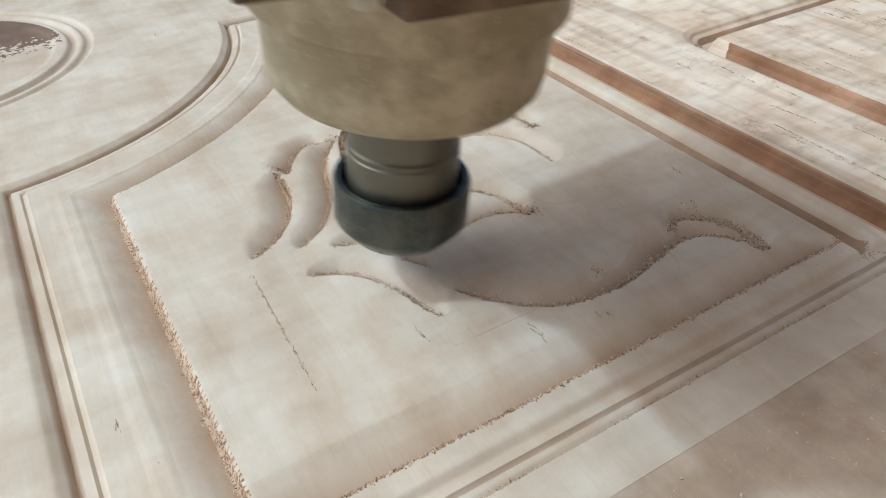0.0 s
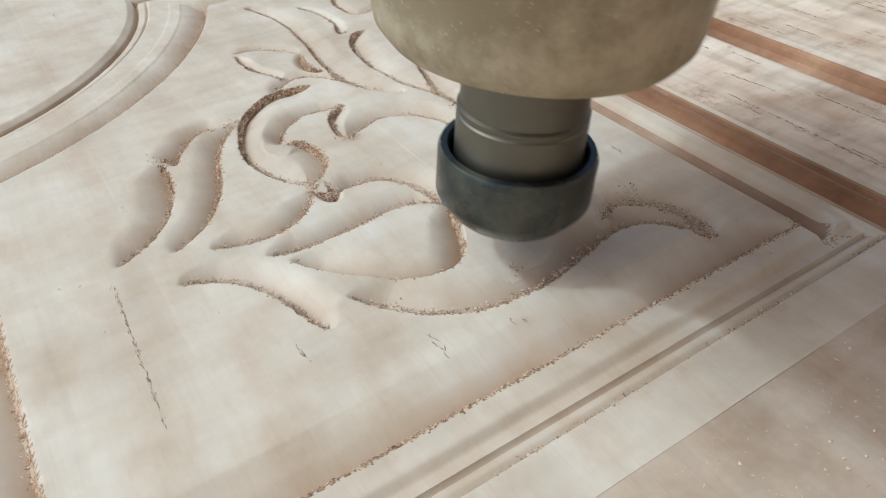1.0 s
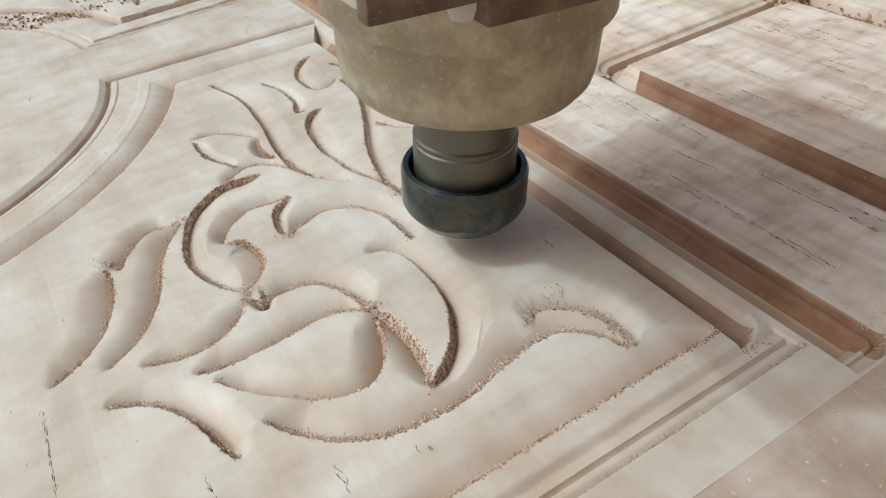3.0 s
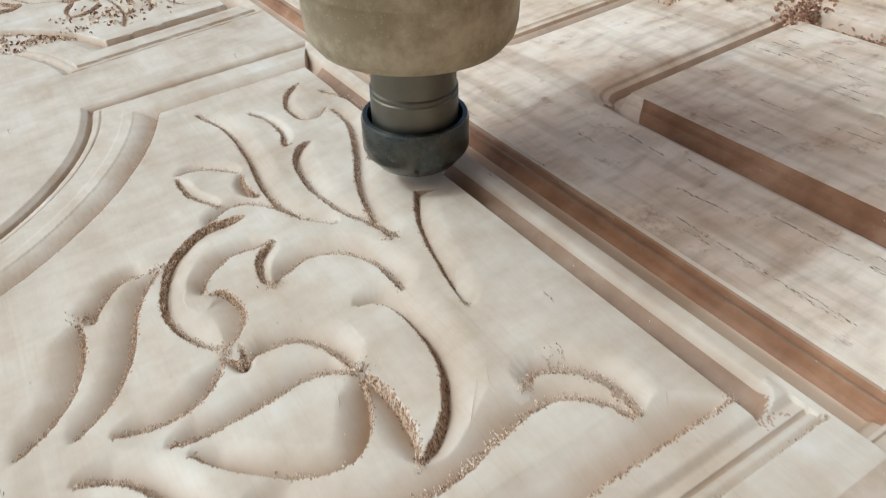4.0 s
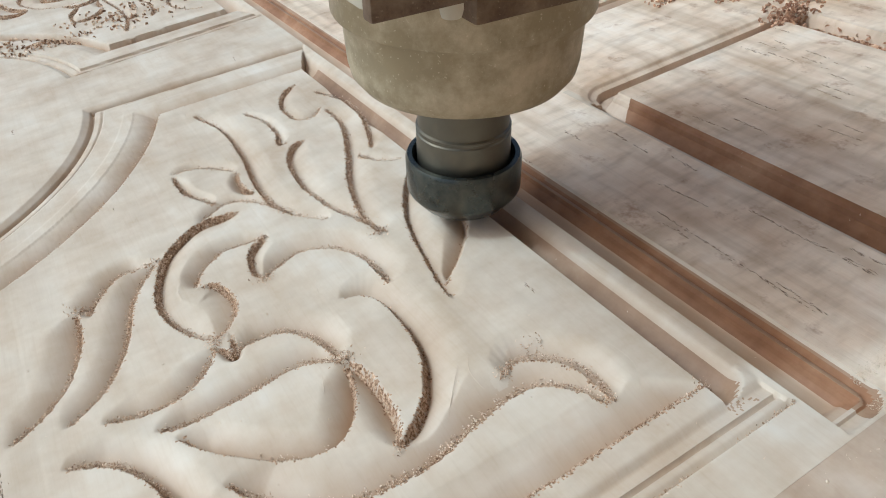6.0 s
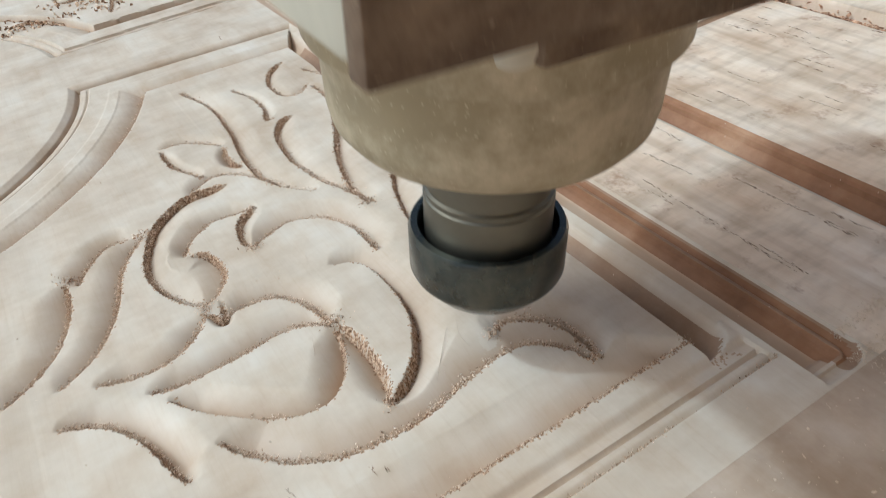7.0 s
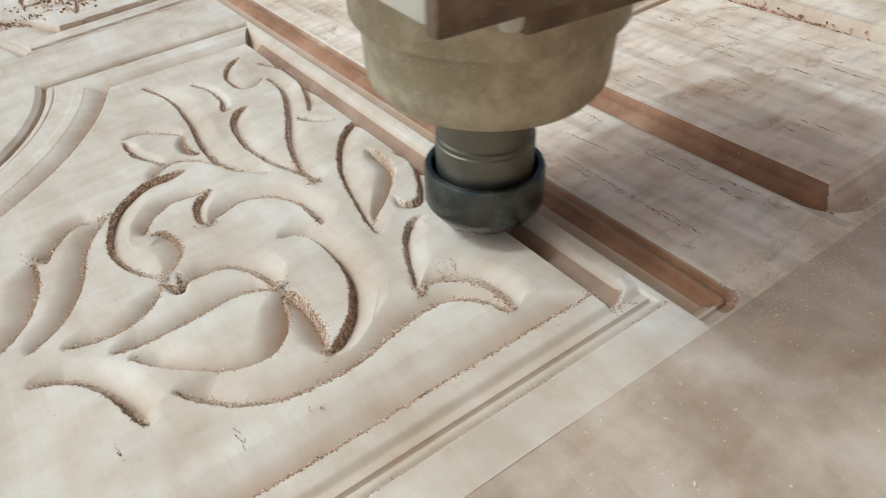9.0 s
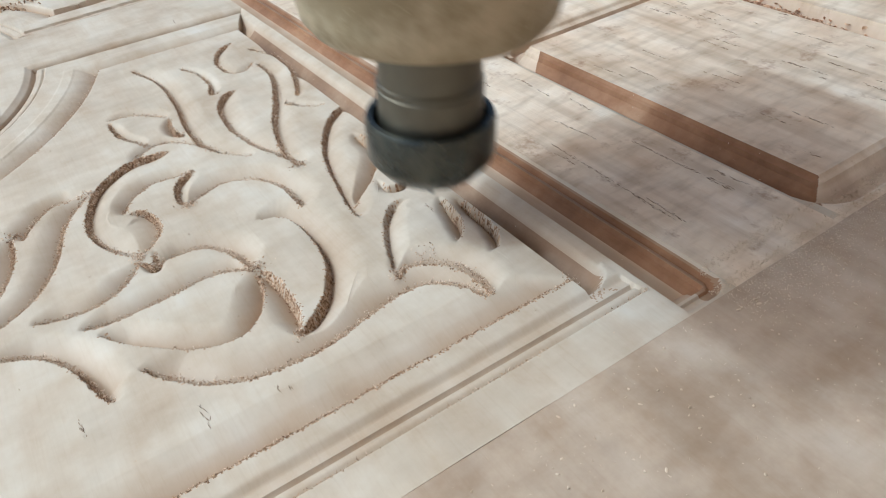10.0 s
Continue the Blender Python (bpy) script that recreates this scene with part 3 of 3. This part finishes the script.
def fibres(name, spots, lengths, mat, label, lean=(0, 0, 0.5)):
    """Thin torn fibres at the spots (mm), one mesh of many slivers."""
    n = len(spots)
    way = DUST.normal(size=(n, 3)) * (0.35 if lean[1] else 1.0) + np.array(lean)
    way /= np.linalg.norm(way, axis=1, keepdims=True)
    side = np.cross(way, DUST.normal(size=(n, 3)))
    side /= np.linalg.norm(side, axis=1, keepdims=True)
    flat = np.cross(way, side)
    long = DUST.uniform(*lengths, (n, 1))
    thick = long * DUST.uniform(0.12, 0.3, (n, 1))
    p = np.asarray(spots)
    corners = [p - side * thick, p + side * thick, p + flat * thick, p + way * long]
    verts = np.stack(corners, 1).reshape(-1, 3) / 1000
    k = np.arange(n)[:, None] * 4
    faces = np.concatenate([k + f for f in ([0, 2, 1], [0, 1, 3], [1, 2, 3], [2, 0, 3])])
    me = bpy.data.meshes.new(name)
    me.from_pydata(verts, [], faces.tolist())
    me.materials.append(mat)
    return tagged(new(name, me), label, "sawdust", kind="stuff")


def along_walls():
    spots = []
    for sign, width, depth, curve, cut_at, wall in CUTS:
        if cut_at:
            continue
        for line, sg in ((curve, sign), (mirrored(curve), -sign)):
            step = np.gradient(line, axis=0)
            step /= np.linalg.norm(step, axis=1, keepdims=True) + 1e-9
            for k in range(2, len(line) - 2):
                thick = 0.5 + 0.5 * math.sin(k * 0.31 + line[0, 0]) * math.sin(k * 0.13)
                for _ in range(DUST.poisson(18 * thick + 8)):
                    off = 0.5 - wall * DUST.uniform(0.0, 0.9) + abs(DUST.normal(0, 0.6))
                    x, y = line[k] + DUST.uniform(-0.6, 0.6) * step[k] + sg * off * np.array([-step[k, 1], step[k, 0]])
                    spots.append((x, y, max(height_at(x, y), -2.0 * DUST.random())))
    for x in np.arange(-204, 1, 0.07):
        if DUST.random() < 0.85:
            y = DUST.normal(-0.2, 0.35)
            spots.append((x, y, -0.2 + max(-2, height_at(x, y)) * 0.3))
    for y in np.arange(0, 167, 0.22):
        x = -204.5 + DUST.normal(-0.3, 0.4)
        spots.append((x, y, DUST.uniform(-4, -0.5)))
    for a in np.arange(-72, -18, 0.12):
        r = 182 + DUST.normal(-0.3, 0.4)
        x, y = -255 + r * math.cos(radians(a)), 344 + r * math.sin(radians(a))
        spots.append((x, y, DUST.uniform(-4, -0.5)))
    for y in np.arange(1, 280, 0.1):
        x = abs(DUST.normal(1.3, 0.9))
        spots.append((x, y, height_at(x + 0.5, y)))
    for x in np.arange(-230, 14, 0.1):
        if DUST.random() < 0.45 + 0.4 * math.sin(x * 0.11):
            y = -18.2 + DUST.normal(0, 0.45)
            spots.append((x, y, max(height_at(x, y), -0.9)))
    return spots


def bristles():
    """Short stiff fibre ends standing on the cut floor where a stroke crosses the grain, in uneven rows."""
    spots = []
    for sign, width, depth, curve, cut_at, wall in CUTS:
        if cut_at and depth < 5:
            continue
        step = np.gradient(curve, axis=0)
        step /= np.linalg.norm(step, axis=1, keepdims=True) + 1e-9
        for k in range(3, len(curve) - 3):
            across = abs(step[k, 0])
            if across < 0.72 or depth < 4:
                continue
            rows = DUST.poisson(13 * (across - 0.6))
            for _ in range(rows):
                x0, tall = curve[k, 0] + DUST.uniform(-0.6, 0.6), DUST.uniform(0.3, 0.24 * width)
                for off in np.arange(0.4, tall, 0.55):
                    px = x0 - sign * step[k, 1] * off + DUST.normal(0, 0.07)
                    py = curve[k, 1] + sign * step[k, 0] * off + DUST.normal(0, 0.2)
                    spots.append((px, py, height_at(px, py)))
    return spots


def tufts():
    """Thick tufts of torn fibre where strokes meet."""
    out = []
    for x, y, wide, count in ((-76.5, 71, 1.9, 170), (-142, 151, 2.2, 150), (-107.9, 103, 1.5, 110), (-37, 123, 2.0, 130), (-82.5, 125, 1.6, 90), (-105, 106, 1.6, 90),
                              (-78, 33, 1.5, 60), (-41, 37, 1.4, 70), (-28, 40, 2.5, 60), (-113, 161, 1.5, 60), (-60, 161, 1.6, 60), (2, 2, 1.8, 70)):
        for _ in range(int(count * 0.9)):
            px, py = x + DUST.normal(0, wide), y + DUST.normal(0, wide)
            out.append((px, py, height_at(px, py) + DUST.uniform(0, 0.9)))
    return out


def burrs():
    """Fine pale burrs left where the cutter's edge ran: hair-thin ridges."""
    verts, faces = [], []
    for points in BURRS:
        line = spline(points, 0.7)
        step = np.gradient(line, axis=0)
        step /= np.linalg.norm(step, axis=1, keepdims=True)
        for k, ((x, y), (dx, dy)) in enumerate(zip(line, step)):
            z = max(height_at(x, y), BEFORE[np.searchsorted(GX, x), np.searchsorted(GY, y)])
            w = 0.11 * math.sin(math.pi * (k + 0.5) / len(line)) + 0.02
            base = len(verts)
            verts += [((x - dy * w) / 1000, (y + dx * w) / 1000, (z - 0.05) / 1000), (x / 1000, y / 1000, (z + 0.5 * w) / 1000), ((x + dy * w) / 1000, (y - dx * w) / 1000, (z - 0.05) / 1000)]
            if k:
                faces += [(base - 3, base - 2, base + 1, base), (base - 2, base - 1, base + 2, base + 1)]
    me = bpy.data.meshes.new("pale_burrs")
    me.from_pydata(verts, [], faces)
    me.materials.append(PALE)
    return tagged(new("pale_burrs", me), "hair-fine pale burrs left by the cutter's edge", "burr", kind="stuff")


burrs()
fibres("fibre_tufts", tufts(), (0.35, 1.2), FUZZ, "tufts of torn pinkish wood fibre where grooves meet")
fibres("bristle_rows", bristles(), (0.5, 1.2), BRISTLE, "pale bristling fibre ends on the cross-cut slopes", (0, -0.9, 0.6))
fibres("torn_fibres", along_walls(), (0.3, 0.9), FUZZ, "pinkish torn wood fibres and sawdust along the carved edges")


def bed_dust():
    spots = [(DUST.uniform(-250, 260), -36 - abs(DUST.normal(0, 70)), 0.0) for _ in range(2200)]
    spots += [(DUST.uniform(28, 260), -34.6 - abs(DUST.normal(0, 9)), 0.0) for _ in range(3500)]
    spots += [(DUST.uniform(32, 200), DUST.normal(-22.5, 1.3), 0.05) for _ in range(2600)]
    spots += [(DUST.uniform(28, 240), min(-28, DUST.normal(-31.5, 1.3)), 0.05) for _ in range(3600)]
    spots += [(DUST.uniform(-230, 230), DUST.uniform(-30, 320), 0.03) for _ in range(500)]
    return [(x, y, height_at(x, y) if y > -34 else z) for x, y, z in spots]


fibres("scattered_sawdust", bed_dust(), (0.3, 1.0), CHIP, "fine pale sawdust strewn over board and bed")


def shavings(name, centres, label, mat):
    """Heaps of curled reddish shavings: short bent strips with thickness."""
    verts, faces = [], []
    for x, y, spread_x, spread_y, count, tall in centres:
        for _ in range(count):
            u, v = np.clip(DUST.normal(0, 0.5, 2), -1.1, 1.1)
            px, py = x + u * spread_x, y + v * spread_y
            pz = max(height_at(px, py), -7) + tall * max(0, 1 - u * u - v * v) * DUST.random() + 0.6
            turn = Matrix.Rotation(DUST.uniform(0, 6.28), 3, Vector(DUST.normal(size=3)).normalized())
            r, wide, thick, arc = DUST.uniform(0.7, 1.6), DUST.uniform(0.5, 1.3), 0.16, DUST.uniform(1.6, 4.0)
            base = len(verts)
            for k in range(5):
                a = arc * k / 4
                for rr, zz in ((r, -wide), (r, wide), (r - thick, wide), (r - thick, -wide)):
                    q = turn @ Vector((rr * math.cos(a), rr * math.sin(a), zz * 0.6))
                    verts.append(((px + q.x) / 1000, (py + q.y) / 1000, (pz + q.z) / 1000))
            for k in range(4):
                for c in range(4):
                    p, q = base + 4 * k + c, base + 4 * k + (c + 1) % 4
                    faces.append((p, q, q + 4, p + 4))
            faces += [(base, base + 3, base + 2, base + 1), tuple(base + 16 + c for c in range(4))]
    me = bpy.data.meshes.new(name)
    me.from_pydata(verts, [], faces)
    me.materials.append(mat)
    return tagged(new(name, me), label, "wood shavings", kind="stuff")


shavings("wood_shavings", [(224, 100, 6, 60, 520, 3), (222, 150, 12, 8, 320, 7), (262, 158, 26, 12, 520, 9), (238, 190, 22, 7, 200, 3), (225, 212, 34, 7, 420, 5), (300, 150, 30, 40, 300, 6)],
         "reddish-brown curled wood shavings heaped in the channels", SHAVING)
shavings("wood_shavings", [(-110, 455, 26, 9, 130, 1.5), (-60, 470, 40, 30, 160, 0.8), (-150, 470, 30, 20, 120, 1.2)], "pale brown shavings lying in the far carving", FUZZ)


def loose_chips():
    """Single crumbs of wood on the bed."""
    for k in range(110):
        bm = bmesh.new()
        bmesh.ops.create_icosphere(bm, subdivisions=1, radius=1.0)
        sx, sy, sz = DUST.uniform(0.3, 0.5) + 0.7 * DUST.random() ** 4, DUST.uniform(0.25, 0.5), DUST.uniform(0.12, 0.35)
        for v in bm.verts:
            v.co = Vector((v.co.x * sx, v.co.y * sy, v.co.z * sz)) * DUST.uniform(0.7, 1.2) / 1000
        ob = part("wood_crumb", bm, CHIP, smooth=False)
        tagged(ob, "small pale crumb of wood on the bed", "wood crumb", "crumbs on the bed")
        ob.matrix_basis = pose(DUST.uniform(-120, 150) / 1000, (-38 - abs(DUST.normal(0, 45))) / 1000, -0.0001 + sz * 0.0008, 0, 0, DUST.uniform(0, 360))


loose_chips()


# the spindle's way over the board: seconds, millimetres of the nut's lower face
TOOL = [
    (0.0, -129.5, 69.4, 14.8),
    (0.1, -120.0, 57.4, 12.7),
    (0.2, -110.5, 52.1, 10.7),
    (0.3, -100.8, 47.0, 10.2),
    (0.4, -90.7, 42.1, 11.8),
    (0.5, -84.2, 50.4, 13.0),
    (0.6, -77.7, 61.2, 12.3),
    (0.7, -79.4, 70.8, 12.4),
    (0.8, -75.4, 62.2, 13.2),
    (0.9, -75.2, 50.2, 13.0),
    (1.0, -74.1, 40.7, 13.3),
    (1.1, -81.2, 32.3, 16.0),
    (1.2, -82.3, 33.8, 20.8),
    (1.3, -79.5, 33.8, 25.5),
    (1.4, -82.8, 31.1, 26.8),
    (1.5, -80.8, 33.7, 22.7),
    (1.6, -82.6, 28.7, 15.0),
    (1.7, -78.0, 35.7, 12.0),
    (1.8, -66.1, 40.1, 12.0),
    (1.9, -58.0, 48.2, 11.7),
    (2.0, -54.5, 56.4, 10.4),
    (2.1, -50.7, 69.5, 9.0),
    (2.2, -50.5, 80.4, 9.2),
    (3.3, -28.1, 84.4, 9.0),
    (3.4, -29.4, 86.7, 6.3),
    (3.5, -25.7, 99.3, 6.2),
    (3.6, -24.5, 110.5, 6.4),
    (3.7, -21.1, 123.4, 6.8),
    (3.8, -18.1, 134.8, 6.9),
    (3.9, -13.4, 145.3, 6.1),
    (4.0, -6.9, 153.9, 6.7),
    (4.1, 0.5, 162.5, 6.6),
    (4.2, 6.0, 166.7, 6.3),
    (4.3, 0.2, 173.0, 6.2),
    (4.4, -7.3, 174.5, 7.0),
    (4.5, -3.9, 175.2, 10.3),
    (4.6, -3.6, 173.8, 14.2),
    (4.7, -2.2, 170.5, 15.5),
    (4.8, -11.4, 134.6, 15.3),
    (4.9, -27.4, 85.7, 18.7),
    (5.0, -29.4, 77.1, 20.2),
    (5.1, -26.4, 78.4, 17.5),
    (5.2, -25.4, 78.2, 12.9),
    (5.3, -25.4, 80.9, 10.4),
    (5.4, -23.0, 92.0, 8.4),
    (5.5, -19.3, 100.4, 6.5),
    (5.6, -9.4, 108.7, 3.5),
    (5.7, -4.5, 117.7, 3.5),
    (6.8, -27.3, 54.9, 23.7),
    (6.9, -36.3, 43.8, 25.7),
    (7.0, -40.5, 38.1, 20.0),
    (7.1, -37.4, 37.6, 13.3),
    (7.2, -34.1, 41.0, 11.0),
    (7.3, -31.7, 52.7, 9.2),
    (7.4, -28.9, 62.5, 7.5),
    (7.5, -22.2, 74.1, 6.3),
    (7.6, -11.5, 78.6, 4.4),
    (7.7, -5.0, 70.4, 4.9),
    (7.8, -3.3, 76.7, 6.0),
    (7.9, -6.8, 88.7, 5.9),
    (8.0, -13.4, 89.8, 6.2),
    (8.1, -11.5, 85.6, 11.1),
    (8.2, -12.3, 83.0, 16.8),
    (8.3, -11.2, 77.6, 19.1),
    (8.4, -21.0, 41.4, 19.9),
    (8.5, -22.9, 41.5, 20.1),
    (8.6, -26.6, 44.1, 14.2),
    (8.7, -27.4, 48.0, 8.4),
    (8.8, -23.5, 49.3, 6.4),
    (8.9, -10.3, 49.1, 6.1),
    (9.0, -2.0, 53.3, 5.0),
    (9.1, -5.3, 60.6, 3.5),
    (9.2, -4.8, 58.6, 3.5),
    (9.3, 1.3, 46.5, 3.5),
    (9.4, 1.7, 36.5, 4.0),
    (9.5, -3.8, 34.5, 4.7),
    (9.6, -16.2, 37.2, 5.6),
    (9.7, -18.1, 36.7, 9.0),
    (9.8, -18.7, 36.7, 16.2),
    (9.9, -17.1, 33.2, 21.4),
    (10.0, -14.7, 53.4, 21.9),
]

# ---- the router spindle ----
def spindle():
    root = tagged(new("router_spindle"), "dusty router spindle with a black collet nut, cutting the board", "router spindle")
    nut = part("collet_nut", lathe(bmesh.new(), [(0, 0.0), (0.0145, 0.0), (0.0165, 0.0012), (0.0205, 0.0062), (0.0210, 0.0075), (0.0210, 0.0190),
                                                 (0.0203, 0.0205), (0.0186, 0.0205), (0.0180, 0.0196), (0.0180, 0.012), (0, 0.012)]), NUT, root, "blackened steel collet nut")
    part("bit", lathe(bmesh.new(), [(0, -0.0110), (0.0008, -0.0104), (0.0030, -0.005), (0.0030, 0.001), (0, 0.001)], 24), CARBIDE, root, "bright pointed carving bit")
    part("shaft", lathe(bmesh.new(), [(0.0168, 0.012), (0.0168, 0.0298), (0.0164, 0.0303), (0.0164, 0.0310), (0.0168, 0.0314), (0.0168, 0.0320), (0.0161, 0.0326), (0.0161, 0.06)]), SHAFT, root, "oily turned steel shaft")
    part("nose", lathe(bmesh.new(), [(0.0165, 0.0500), (0.030, 0.0500), (0.0345, 0.0510), (0.0372, 0.0545), (0.0380, 0.0585), (0.0386, 0.0730), (0.0391, 0.0738), (0.0414, 0.0746), (0.0418, 0.0754), (0.0418, 0.165), (0, 0.165)]), BRASS, root, "dusty brass-coloured spindle nose")
    clamp = part("clamp", box(bmesh.new(), -0.0670, 0.0510, -0.0690, 0.06, 0.1045, 0.15, 0.002), CREAM, root, "cream-painted spindle clamp")
    part("front_plate", box(bmesh.new(), -0.0668, 0.0505, -0.0725, -0.0685, 0.1035, 0.15, 0.0008), DARK, clamp, "dark brown front plate")
    part("lower_flange", box(bmesh.new(), -0.031, 0.050, -0.0540, 0.02, 0.0895, 0.1065, 0.0012), DARK, clamp, "dark brown flange")
    part("screw", lathe(bmesh.new(), [(0, 0.098), (0.0022, 0.098), (0.0026, 0.0995), (0.0026, 0.107), (0, 0.107)], 20), CREAM, clamp, "pale screw end").location = (-0.044, -0.064, 0)
    part("sticker", box(bmesh.new(), -0.0673, -0.0670, -0.047, -0.010, 0.1085, 0.142, 0), YELLOW, clamp, "yellow warning sticker", False)
    part("mark", box(bmesh.new(), -0.0675, -0.0673, -0.044, -0.038, 0.111, 0.135, 0), INK, clamp, "black printed mark", False)
    return root


SPINDLE = spindle()


def motions():
    fly = np.random.default_rng(5)
    for ob, mid, t in CHIPS:
        rest = pose(fly.uniform(0.55, 0.75), fly.uniform(-0.3, -0.1), fly.uniform(0.001, 0.012), 0, 0, fly.uniform(-60, 60))
        start = pose(*mid, 0)
        walk(ob, [(0.0, start), (t, start), (t + 0.1, rest), (10.0, rest)] if t > 0.05 else [(0.0, rest), (10.0, rest)])
    walk(SPINDLE, [(t, pose(x / 1000, y / 1000, z / 1000, 2.9, 4.6, 0)) for t, x, y, z in TOOL])


motions()
